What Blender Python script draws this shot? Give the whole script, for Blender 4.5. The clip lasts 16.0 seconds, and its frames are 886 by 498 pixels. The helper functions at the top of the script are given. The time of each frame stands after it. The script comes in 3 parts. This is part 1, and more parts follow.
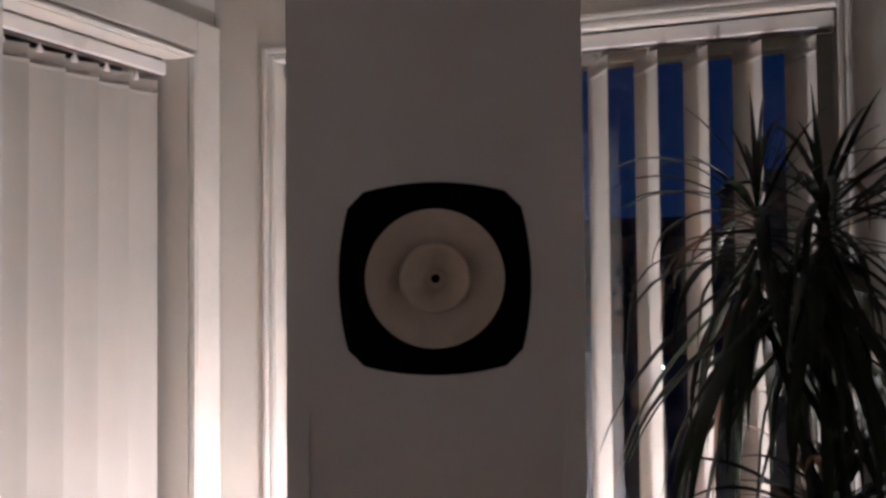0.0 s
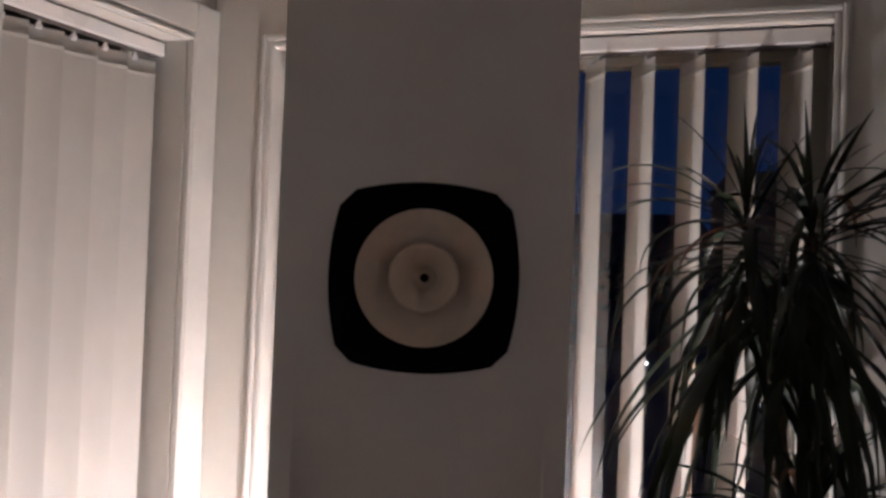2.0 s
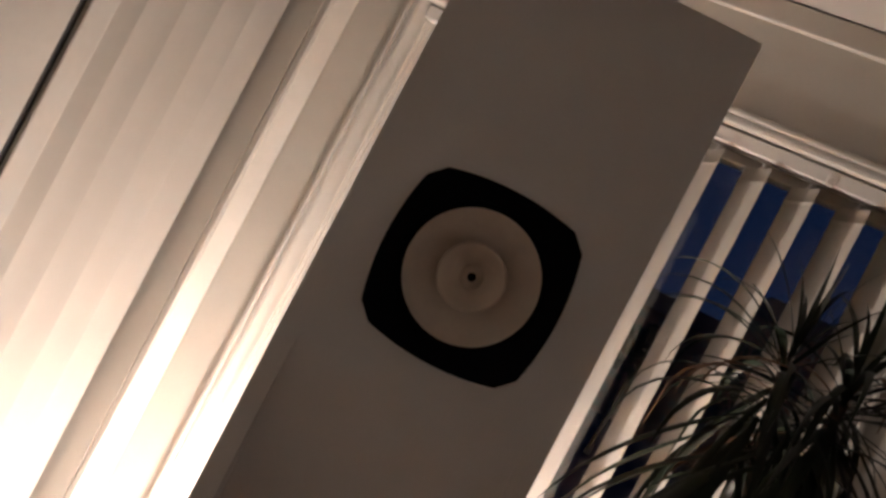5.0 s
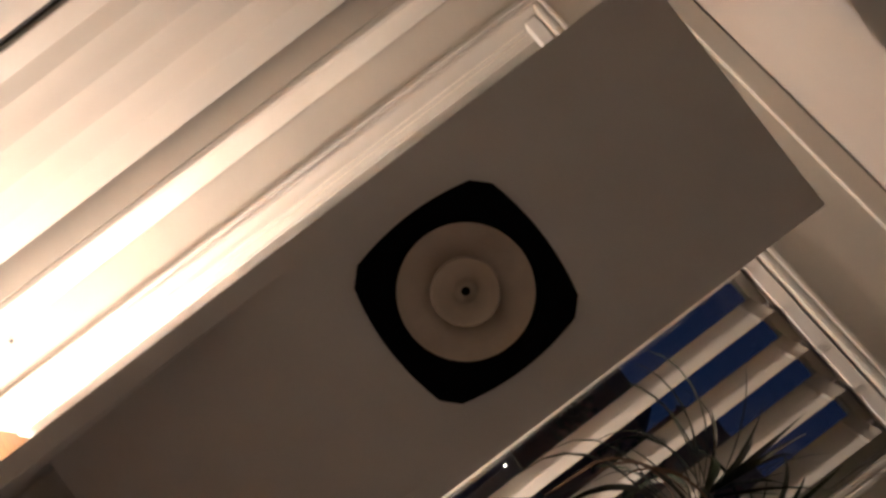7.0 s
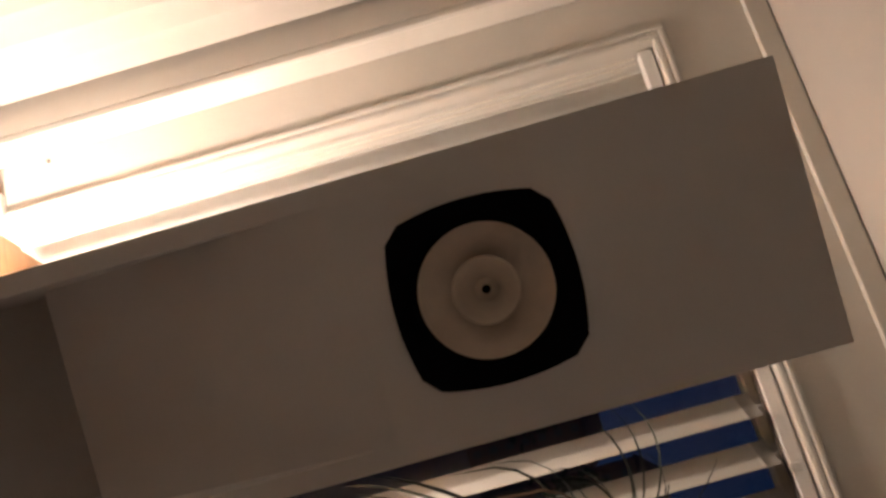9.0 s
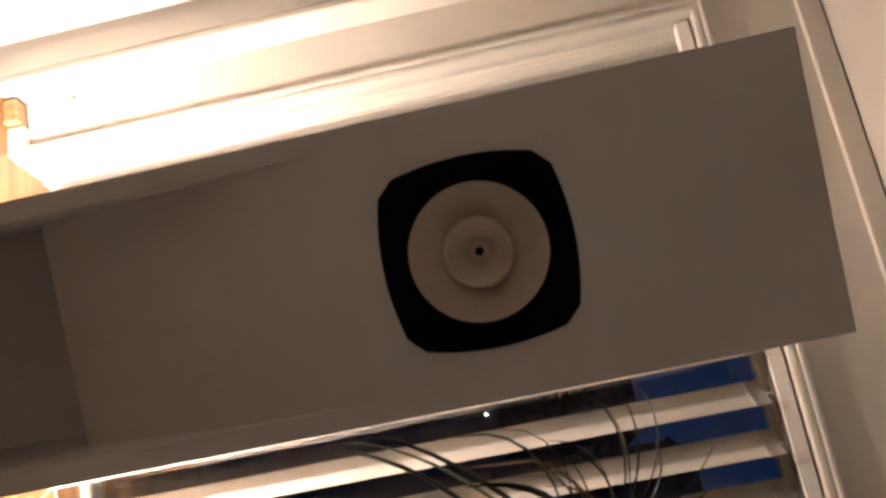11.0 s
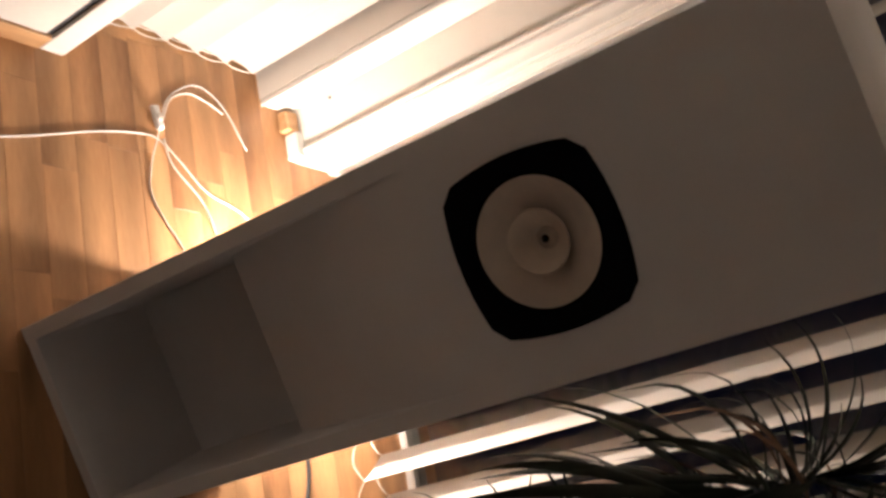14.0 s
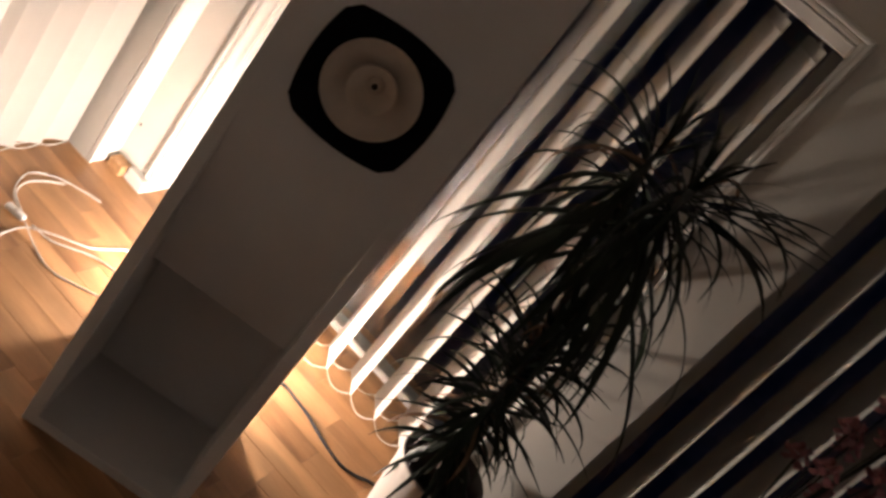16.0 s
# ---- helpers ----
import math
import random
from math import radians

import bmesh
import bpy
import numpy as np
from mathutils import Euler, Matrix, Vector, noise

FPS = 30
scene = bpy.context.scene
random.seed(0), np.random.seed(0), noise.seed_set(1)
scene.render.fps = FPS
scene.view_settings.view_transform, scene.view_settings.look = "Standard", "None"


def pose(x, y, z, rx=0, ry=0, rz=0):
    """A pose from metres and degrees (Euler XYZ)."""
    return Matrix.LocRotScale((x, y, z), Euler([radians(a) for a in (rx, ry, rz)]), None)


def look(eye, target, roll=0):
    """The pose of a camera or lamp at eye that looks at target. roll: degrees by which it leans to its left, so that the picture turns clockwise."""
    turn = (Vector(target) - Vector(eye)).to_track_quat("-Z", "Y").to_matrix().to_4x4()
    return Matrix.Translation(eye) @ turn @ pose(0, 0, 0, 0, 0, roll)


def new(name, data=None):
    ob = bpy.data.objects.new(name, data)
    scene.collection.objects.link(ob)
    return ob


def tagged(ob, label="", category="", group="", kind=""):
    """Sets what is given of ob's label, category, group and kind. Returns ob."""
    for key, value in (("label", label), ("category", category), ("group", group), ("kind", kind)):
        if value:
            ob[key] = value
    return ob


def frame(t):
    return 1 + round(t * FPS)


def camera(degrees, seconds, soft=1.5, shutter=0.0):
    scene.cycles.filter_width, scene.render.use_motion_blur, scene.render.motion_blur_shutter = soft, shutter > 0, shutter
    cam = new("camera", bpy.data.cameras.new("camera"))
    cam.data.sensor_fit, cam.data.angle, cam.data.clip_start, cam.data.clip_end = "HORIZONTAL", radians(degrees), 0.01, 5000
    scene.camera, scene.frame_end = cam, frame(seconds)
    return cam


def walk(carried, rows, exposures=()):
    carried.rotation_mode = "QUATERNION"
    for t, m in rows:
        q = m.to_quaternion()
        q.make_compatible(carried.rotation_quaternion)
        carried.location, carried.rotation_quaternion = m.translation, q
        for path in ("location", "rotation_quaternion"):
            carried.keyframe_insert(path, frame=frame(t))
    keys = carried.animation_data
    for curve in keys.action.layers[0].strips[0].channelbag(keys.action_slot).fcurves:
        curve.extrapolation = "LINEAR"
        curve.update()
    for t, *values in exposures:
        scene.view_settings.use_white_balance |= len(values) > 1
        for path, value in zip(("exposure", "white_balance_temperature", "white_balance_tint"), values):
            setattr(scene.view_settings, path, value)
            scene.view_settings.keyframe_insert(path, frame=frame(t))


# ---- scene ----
cam = camera(47.0, 16.0, 3.0, 0.4)
PATH = [
    (0, (0.594, -1.444, 1.251), (-0.151, 0.411, 1.322), -0.5),
    (0.5, (0.589, -1.443, 1.242), (-0.137, 0.419, 1.314), -1.0),
    (1, (0.599, -1.447, 1.254), (-0.139, 0.411, 1.315), -0.8),
    (1.5, (0.601, -1.448, 1.261), (-0.139, 0.41, 1.313), 0.5),
    (2, (0.598, -1.457, 1.272), (-0.128, 0.406, 1.317), 2.2),
    (2.5, (0.591, -1.455, 1.273), (-0.118, 0.414, 1.32), 4.8),
    (3, (0.587, -1.456, 1.273), (-0.126, 0.412, 1.319), 7.9),
    (3.5, (0.576, -1.458, 1.277), (-0.13, 0.413, 1.317), 12.1),
    (4, (0.57, -1.455, 1.277), (-0.143, 0.412, 1.333), 16.7),
    (4.2, (0.565, -1.452, 1.274), (-0.171, 0.408, 1.317), 18.6),
    (6.5, (0.522, -1.482, 1.282), (-0.211, 0.379, 1.29), 46.8),
    (7, (0.503, -1.487, 1.276), (-0.226, 0.375, 1.273), 52.6),
    (7.5, (0.481, -1.495, 1.277), (-0.238, 0.37, 1.266), 58.8),
    (8, (0.481, -1.502, 1.274), (-0.22, 0.371, 1.258), 65.0),
    (8.5, (0.476, -1.515, 1.271), (-0.207, 0.365, 1.24), 70.9),
    (9, (0.475, -1.508, 1.274), (-0.221, 0.366, 1.198), 74.2),
    (11.5, (0.495, -1.409, 1.419), (-0.154, 0.461, 1.135), 80.4),
    (12, (0.476, -1.341, 1.584), (-0.145, 0.486, 1.058), 81.1),
    (12.5, (0.483, -1.297, 1.741), (-0.095, 0.489, 1.05), 80.8),
    (13, (0.467, -1.263, 1.876), (-0.114, 0.414, 0.955), 78.0),
    (13.5, (0.443, -1.288, 1.949), (-0.16, 0.319, 0.924), 72.9),
    (14, (0.451, -1.368, 1.977), (-0.134, 0.234, 0.933), 68.1),
    (14.5, (0.475, -1.479, 1.991), (-0.059, 0.158, 0.974), 62.9),
    (15, (0.519, -1.612, 2.0), (0.035, 0.066, 1.025), 55.0),
    (15.3, (0.582, -1.667, 2.011), (0.127, 0.025, 1.047), 50.3),
    (15.5, (0.606, -1.688, 2.009), (0.186, 0.023, 1.065), 47.8),
    (16, (0.733, -1.777, 2.009), (0.326, -0.021, 1.142), 40.0),
]
EXPOSURE = [(0.0, 0.72, 5100, 12), (2.5, 0.68, 5280, 12), (4.2, 0.67, 5750, 12), (6.5, 0.78, 6300, 13), (9.0, 0.80, 6450, 13), (11.5, 1.12, 6200, 12),
            (12.5, 1.08, 6020, 12), (13.5, 0.78, 6080, 12), (15.0, 0.43, 6200, 12), (16.0, 0.32, 6120, 12)]
walk(cam, [(t, look(eye, target, roll)) for t, eye, target, roll in PATH], EXPOSURE)

# ---- world and exposure ----
world = bpy.data.worlds.new("night")
scene.world = world
world.use_nodes = True
wn, wl = world.node_tree.nodes, world.node_tree.links
bg = wn["Background"]
geo = wn.new("ShaderNodeTexCoord")
sep = wn.new("ShaderNodeSeparateXYZ")
ramp = wn.new("ShaderNodeValToRGB")
wl.new(geo.outputs["Generated"], sep.inputs[0])
wl.new(sep.outputs["Z"], ramp.inputs[0])
wl.new(ramp.outputs[0], bg.inputs["Color"])
ramp.color_ramp.elements[0].position, ramp.color_ramp.elements[0].color = 0.0, (0.055, 0.13, 0.36, 1)
ramp.color_ramp.elements[1].position, ramp.color_ramp.elements[1].color = 0.5, (0.012, 0.035, 0.16, 1)
bg.inputs["Strength"].default_value = 0.055

LAMP = (-0.305, 0.695)
LAMP_POWER = 60.0
LAMP_COLOUR = (1.0, 0.83, 0.69, 1)


# ---- materials ----
def mat(name, base, rough=0.5, vary=0.06, scale=6.0, fine=120.0, bump=0.05, metal=0.0, dark=None, stretch=(1, 1, 1), sheen=0.0, rand=0.0):
    m = bpy.data.materials.new(name)
    m.use_nodes = True
    n, l = m.node_tree.nodes, m.node_tree.links
    b = n["Principled BSDF"]
    b.inputs["Roughness"].default_value, b.inputs["Metallic"].default_value = rough, metal
    co = n.new("ShaderNodeTexCoord")
    mp = n.new("ShaderNodeMapping")
    mp.inputs["Scale"].default_value = stretch
    l.new(co.outputs["Object"], mp.inputs[0])
    big, small = n.new("ShaderNodeTexNoise"), n.new("ShaderNodeTexNoise")
    big.inputs["Scale"].default_value, big.inputs["Detail"].default_value = scale, 5
    small.inputs["Scale"].default_value, small.inputs["Detail"].default_value = fine, 3
    l.new(mp.outputs[0], big.inputs[0])
    l.new(mp.outputs[0], small.inputs[0])
    mix = n.new("ShaderNodeMix")
    mix.data_type = "RGBA"
    lo = dark or [c * (1 - 2.2 * vary) for c in base]
    mix.inputs["A"].default_value, mix.inputs["B"].default_value = (*lo, 1), (*[min(1, c * (1 + vary)) for c in base], 1)
    add = n.new("ShaderNodeMath")
    add.operation = "MULTIPLY_ADD"
    add.inputs[1].default_value = 0.25
    l.new(small.outputs[0], add.inputs[0])
    l.new(big.outputs[0], add.inputs[2])
    cr = n.new("ShaderNodeMapRange")
    cr.inputs[1].default_value, cr.inputs[2].default_value = 0.42, 0.85
    l.new(add.outputs[0], cr.inputs[0])
    l.new(cr.outputs[0], mix.inputs["Factor"])
    out = mix.outputs["Result"]
    if rand:
        shift, off = n.new("ShaderNodeObjectInfo"), n.new("ShaderNodeMath")
        off.operation = "MULTIPLY"
        off.inputs[1].default_value = 61.0
        l.new(shift.outputs["Random"], off.inputs[0])
        l.new(off.outputs[0], mp.inputs["Location"])
        info, hs, mr = n.new("ShaderNodeObjectInfo"), n.new("ShaderNodeHueSaturation"), n.new("ShaderNodeMapRange")
        mr.inputs[3].default_value, mr.inputs[4].default_value = 1 - rand, 1 + rand
        l.new(info.outputs["Random"], mr.inputs[0])
        l.new(mr.outputs[0], hs.inputs["Value"])
        l.new(out, hs.inputs["Color"])
        out = hs.outputs[0]
    l.new(out, b.inputs["Base Color"])
    if bump:
        bp = n.new("ShaderNodeBump")
        bp.inputs["Strength"].default_value, bp.inputs["Distance"].default_value = bump, 0.002
        l.new(small.outputs[0], bp.inputs["Height"])
        l.new(bp.outputs[0], b.inputs["Normal"])
    rr = n.new("ShaderNodeMapRange")
    rr.inputs[3].default_value, rr.inputs[4].default_value = max(0.02, rough - 0.08), min(1, rough + 0.08)
    l.new(big.outputs[0], rr.inputs[0])
    l.new(rr.outputs[0], b.inputs["Roughness"])
    if sheen:
        b.inputs["Sheen Weight"].default_value = sheen
    return m


def glass_mat(name):
    m = bpy.data.materials.new(name)
    m.use_nodes = True
    b = m.node_tree.nodes["Principled BSDF"]
    b.inputs["Base Color"].default_value = (0.93, 0.96, 0.96, 1)
    b.inputs["Roughness"].default_value = 0.02
    b.inputs["IOR"].default_value = 1.5
    b.inputs["Transmission Weight"].default_value = 1.0
    return m


def glow_mat(name, colour, strength):
    m = bpy.data.materials.new(name)
    m.use_nodes = True
    b = m.node_tree.nodes["Principled BSDF"]
    b.inputs["Base Color"].default_value = (0.8, 0.8, 0.8, 1)
    b.inputs["Emission Color"].default_value = colour
    b.inputs["Emission Strength"].default_value = strength
    return m


def slat_mat(name, base):
    """Woven blind fabric that lets a little light through."""
    m = mat(name, base, 0.85, 0.05, 9.0, 420.0, 0.12, stretch=(1, 1, 0.25))
    n, l = m.node_tree.nodes, m.node_tree.links
    b, tr, ms = n["Principled BSDF"], n.new("ShaderNodeBsdfTranslucent"), n.new("ShaderNodeMixShader")
    tr.inputs[0].default_value = (0.75, 0.66, 0.56, 1)
    ms.inputs[0].default_value = 0.25
    l.new(b.outputs[0], ms.inputs[1])
    l.new(tr.outputs[0], ms.inputs[2])
    l.new(ms.outputs[0], n["Material Output"].inputs[0])
    return m


def floor_mat(name):
    """Oak strips: tone by strip, long grain with swirls, dark pores and a few knots."""
    m = mat(name, (0.43, 0.232, 0.105), 0.42, 0.10, 1.5, 26, 0.04, dark=(0.25, 0.118, 0.050), stretch=(0.8, 4.0, 1), rand=0.17)
    n, l = m.node_tree.nodes, m.node_tree.links
    b = n["Principled BSDF"]
    b.inputs["Specular IOR Level"].default_value = 0.35
    src = b.inputs["Base Color"].links[0].from_socket
    mp = next(q for q in n if q.bl_idname == "ShaderNodeMapping")
    wave = n.new("ShaderNodeTexWave")
    wave.bands_direction = "Y"
    wave.inputs["Scale"].default_value, wave.inputs["Distortion"].default_value = 0.55, 7.0
    wave.inputs["Detail"].default_value, wave.inputs["Detail Scale"].default_value = 3.0, 0.7
    l.new(mp.outputs[0], wave.inputs[0])
    knot = n.new("ShaderNodeTexVoronoi")
    knot.inputs["Scale"].default_value = 1.7
    l.new(mp.outputs[0], knot.inputs["Vector"])
    kr = n.new("ShaderNodeMapRange")
    kr.inputs[1].default_value, kr.inputs[2].default_value, kr.inputs[3].default_value, kr.inputs[4].default_value = 0.03, 0.16, 0.62, 1.0
    l.new(knot.outputs["Distance"], kr.inputs[0])
    wr = n.new("ShaderNodeMapRange")
    wr.inputs[3].default_value, wr.inputs[4].default_value = 0.76, 1.10
    l.new(wave.outputs["Fac"], wr.inputs[0])
    mul, hs = n.new("ShaderNodeMath"), n.new("ShaderNodeHueSaturation")
    mul.operation = "MULTIPLY"
    l.new(wr.outputs[0], mul.inputs[0])
    l.new(kr.outputs[0], mul.inputs[1])
    l.new(mul.outputs[0], hs.inputs["Value"])
    l.new(src, hs.inputs["Color"])
    l.new(hs.outputs[0], b.inputs["Base Color"])
    return m


M_WALL = mat("painted_plaster", (0.55, 0.525, 0.475), 0.75, 0.05, 2.5, 160, 0.012)
# White only on the two unseen walls, to bounce light onto the loudspeaker.
M_BOUNCE = mat("bounce_wall_white", (0.84, 0.825, 0.80), 0.8, 0.04, 2.5, 160, 0.035)
# Ceiling greyed well below the walls so that it throws less light down.
M_CEIL = mat("greyed_ceiling_paint", (0.37, 0.352, 0.322), 0.85, 0.04, 2.0, 140, 0.08)
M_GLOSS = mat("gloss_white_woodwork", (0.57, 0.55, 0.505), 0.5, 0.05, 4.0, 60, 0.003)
M_CAB = mat("grey_white_satin_lacquer", (0.845, 0.835, 0.825), 0.55, 0.035, 3.5, 220, 0.05)
M_BLACK = mat("black_coated_metal", (0.0016, 0.0017, 0.0045), 0.9, 0.2, 8, 200, 0.03)
M_BLACK.node_tree.nodes["Principled BSDF"].inputs["Specular IOR Level"].default_value = 0.12
M_CONE = mat("tan_paper_cone", (0.76, 0.655, 0.55), 0.9, 0.07, 14, 300, 0.25)
M_CONE2 = mat("tan_paper_whizzer", (0.80, 0.69, 0.57), 0.9, 0.06, 18, 300, 0.2)
M_HOLE = mat("dark_felt", (0.02, 0.015, 0.012), 0.9, 0.2, 30, 300, 0.1)
M_SLAT = slat_mat("cream_blind_fabric", (0.495, 0.475, 0.435))
M_CHAIN = mat("white_bead_chain", (0.75, 0.70, 0.60), 0.4, 0.05, 20, 200, 0.0)
M_RAIL = mat("white_enamelled_rail", (0.72, 0.70, 0.68), 0.3, 0.04, 5, 100, 0.02)
M_FLOOR = floor_mat("oak_laminate")
M_SKIRT = mat("varnished_pine", (0.46, 0.27, 0.13), 0.4, 0.1, 6, 50, 0.05, dark=(0.3, 0.16, 0.07), stretch=(6, 0.5, 6))
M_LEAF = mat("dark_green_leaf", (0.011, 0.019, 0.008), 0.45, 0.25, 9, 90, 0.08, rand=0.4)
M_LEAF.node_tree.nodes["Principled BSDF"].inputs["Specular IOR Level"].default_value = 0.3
M_LEAF_DRY = mat("dry_leaf", (0.20, 0.11, 0.06), 0.7, 0.2, 9, 90, 0.08)
M_STEM = mat("ringed_bark", (0.10, 0.075, 0.052), 0.85, 0.2, 12, 70, 0.4, stretch=(1, 1, 5))
M_LINER = mat("brown_plastic_liner", (0.045, 0.026, 0.020), 0.5, 0.1, 9, 90, 0.03)
M_POT = mat("white_glazed_pot", (0.62, 0.585, 0.53), 0.3, 0.05, 5, 90, 0.02)
M_SOIL = mat("potting_soil", (0.035, 0.025, 0.018), 0.95, 0.3, 25, 140, 0.8)
M_CABLE_W = mat("white_cable", (0.60, 0.565, 0.51), 0.5, 0.05, 20, 200, 0.0)
M_CABLE_B = mat("black_cable", (0.008, 0.008, 0.009), 0.7, 0.1, 20, 200, 0.0)
# Dark colour that paints the shade in the gap beside the door post.
M_GAP = mat("shadow_gap_dark", (0.02, 0.02, 0.022), 0.7, 0.1, 20, 200, 0.0)
M_FRAME_DARK = mat("dark_painted_frame", (0.10, 0.085, 0.075), 0.4, 0.1, 8, 90, 0.05)
M_GLASS = glass_mat("window_glass")
M_HEDGE = mat("night_foliage", (0.03, 0.045, 0.02), 0.9, 0.3, 3, 30, 0.3)
M_GROUND = mat("garden_paving", (0.20, 0.15, 0.13), 0.9, 0.2, 1.5, 30, 0.3)
M_BRICK = mat("far_brick", (0.20, 0.11, 0.08), 0.9, 0.2, 2, 20, 0.3)
M_ROOF = mat("far_roof_tiles", (0.07, 0.05, 0.045), 0.9, 0.2, 2, 20, 0.3)
M_PETAL = mat("pink_petal", (0.48, 0.20, 0.22), 0.7, 0.2, 20, 150, 0.05, rand=0.2)
M_BULB = glow_mat("lit_bulb", LAMP_COLOUR, LAMP_POWER / (math.pi * 4 * math.pi * 0.04 ** 2))
M_STREET = glow_mat("lit_lantern", (1.0, 0.95, 0.85, 1), 30.0)


# ---- building helpers ----
def mesh_of(name, bm, material, smooth=False):
    bmesh.ops.recalc_face_normals(bm, faces=bm.faces)
    me = bpy.data.meshes.new(name)
    for f in bm.faces:
        f.smooth = smooth
    bm.to_mesh(me)
    bm.free()
    me.materials.append(material)
    return me


def part(name, bm, material, parent=None, label="", smooth=False, m=None):
    ob = new(name, mesh_of(name, bm, material, smooth))
    if parent:
        ob.parent = parent
    if m is not None:
        ob.matrix_basis = m
    if label:
        ob["label"] = label
    return ob


def box(x0, x1, y0, y1, z0, z1, bevel=0.0, bm=None, seg=2):
    own = bm or bmesh.new()
    vs = [own.verts.new(p) for p in ((x0, y0, z0), (x1, y0, z0), (x1, y1, z0), (x0, y1, z0), (x0, y0, z1), (x1, y0, z1), (x1, y1, z1), (x0, y1, z1))]
    fs = [own.faces.new([vs[i] for i in q]) for q in ((3, 2, 1, 0), (4, 5, 6, 7), (0, 1, 5, 4), (1, 2, 6, 5), (2, 3, 7, 6), (3, 0, 4, 7))]
    if bevel:
        es = list({e for f in fs for e in f.edges})
        bmesh.ops.bevel(own, geom=es, offset=bevel, segments=seg, affect="EDGES", profile=0.5)
    return own


def lathe(profile, steps=32, axis="z", bm=None, centre=(0, 0, 0)):
    own = bm or bmesh.new()
    rings = []
    for r, h in profile:
        ring = []
        for i in range(steps):
            a = 2 * math.pi * i / steps
            p = (r * math.cos(a), r * math.sin(a), h) if axis == "z" else (r * math.cos(a), h, r * math.sin(a))
            ring.append(own.verts.new(Vector(p) + Vector(centre)))
        rings.append(ring)
    for a, b in zip(rings, rings[1:]):
        for i in range(steps):
            j = (i + 1) % steps
            own.faces.new((a[i], a[j], b[j], b[i]))
    return own


def tube(points, radius, steps=8, bm=None, taper=None):
    own = bm or bmesh.new()
    pts = [Vector(p) for p in points]
    prev, rings = Vector((0.31, 0.17, 0.93)), []
    for i, p in enumerate(pts):
        d = (pts[min(i + 1, len(pts) - 1)] - pts[max(i - 1, 0)]).normalized()
        u = d.cross(prev)
        u = u.normalized() if u.length > 1e-4 else d.orthogonal().normalized()
        v = d.cross(u)
        r = radius if taper is None else radius * taper[i]
        rings.append([own.verts.new(p + r * (math.cos(2 * math.pi * k / steps) * u + math.sin(2 * math.pi * k / steps) * v)) for k in range(steps)])
    for a, b in zip(rings, rings[1:]):
        for k in range(steps):
            own.faces.new((a[k], a[(k + 1) % steps], b[(k + 1) % steps], b[k]))
    own.faces.new(rings[0]), own.faces.new(rings[-1])
    return own


def spline(points, n=10):
    """Catmull-Rom through the points."""
    p = [Vector(q) for q in points]
    p = [2 * p[0] - p[1]] + p + [2 * p[-1] - p[-2]]
    out = []
    for i in range(1, len(p) - 2):
        for k in range(n):
            t = k / n
            out.append(0.5 * (2 * p[i] + (p[i + 1] - p[i - 1]) * t + (2 * p[i - 1] - 5 * p[i] + 4 * p[i + 1] - p[i + 2]) * t * t + (3 * p[i] - p[i - 1] - 3 * p[i + 1] + p[i + 2]) * t ** 3))
    return out + [p[-2]]


def thing(name, label, category, m=None, group="", kind=""):
    ob = new(name)
    ob.empty_display_size = 0.1
    if m is not None:
        ob.matrix_basis = m
    return tagged(ob, label, category, group, kind)


def structure(name, bm, material, label, category="", smooth=False):
    return tagged(part(name, bm, material, None, "", smooth), label, category or name.split("_")[0], "", "structure")


# ---- the room ----
WX, WY, CEIL = -1.03, 0.92, 2.172        # face of the side wall, face of the window wall, ceiling
XE, YS = 2.4, -2.1                      # unseen far ends of the room, drawn in for more bounced light
TOP = 1.860                             # heads of the window openings
RX0, RX1 = -0.84, 0.573                 # opening of the window behind the loudspeaker
SX0, SX1 = 0.858, 2.10                   # opening of the next window
LY0, LY1 = 0.09, 0.795                  # opening in the side wall
RD = 0.36                               # depth of the window wall
GY = 1.235                              # glass of the window wall

wall = bmesh.new()
for a, b, z0 in ((WX - 0.3, RX0, 0), (RX1, SX0, 0), (SX1, XE + 0.2, 0), (RX0, RX1, TOP), (SX0, SX1, TOP)):
    box(a, b, WY, WY + RD, z0 if z0 == 0 else z0, CEIL + 0.1, 0, wall)
structure("wall_north", wall, M_WALL, "cream painted wall with two floor-length window openings", "wall")
wall = bmesh.new()
for a, b, z0 in ((YS - 0.2, LY0, 0), (LY1, WY, 0), (LY0, LY1, TOP)):
    box(WX - 0.3, WX, a, b, z0, CEIL + 0.1, 0, wall)
structure("wall_west", wall, M_WALL, "cream painted side wall with a tall window opening", "wall")
structure("wall_south", box(WX - 0.3, XE + 0.2, YS - 0.2, YS, 0, CEIL + 0.1), M_BOUNCE, "unseen wall behind the viewer, white to bounce light forward", "wall")
structure("wall_east", box(XE, XE + 0.2, YS, WY, 0, CEIL + 0.1), M_BOUNCE, "unseen wall at the far side, white to bounce light back", "wall")
structure("ceiling", box(WX, XE, YS, WY, CEIL, CEIL + 0.12), M_CEIL, "smooth off-white ceiling, greyed to cut its bounced light", "ceiling")
structure("floor", box(WX - 0.4, XE + 0.2, YS - 0.2, WY + RD + 0.1, -0.2, -0.008), M_SKIRT, "screed below warm oak laminate strips", "floor")


def cornice(name, x0, x1, y0, y1, label):
    bm = bmesh.new()
    box(x0, x1, y0, y1, CEIL - 0.062, CEIL - 0.004, 0.004, bm)
    return structure(name, bm, M_WALL, label, "trim")


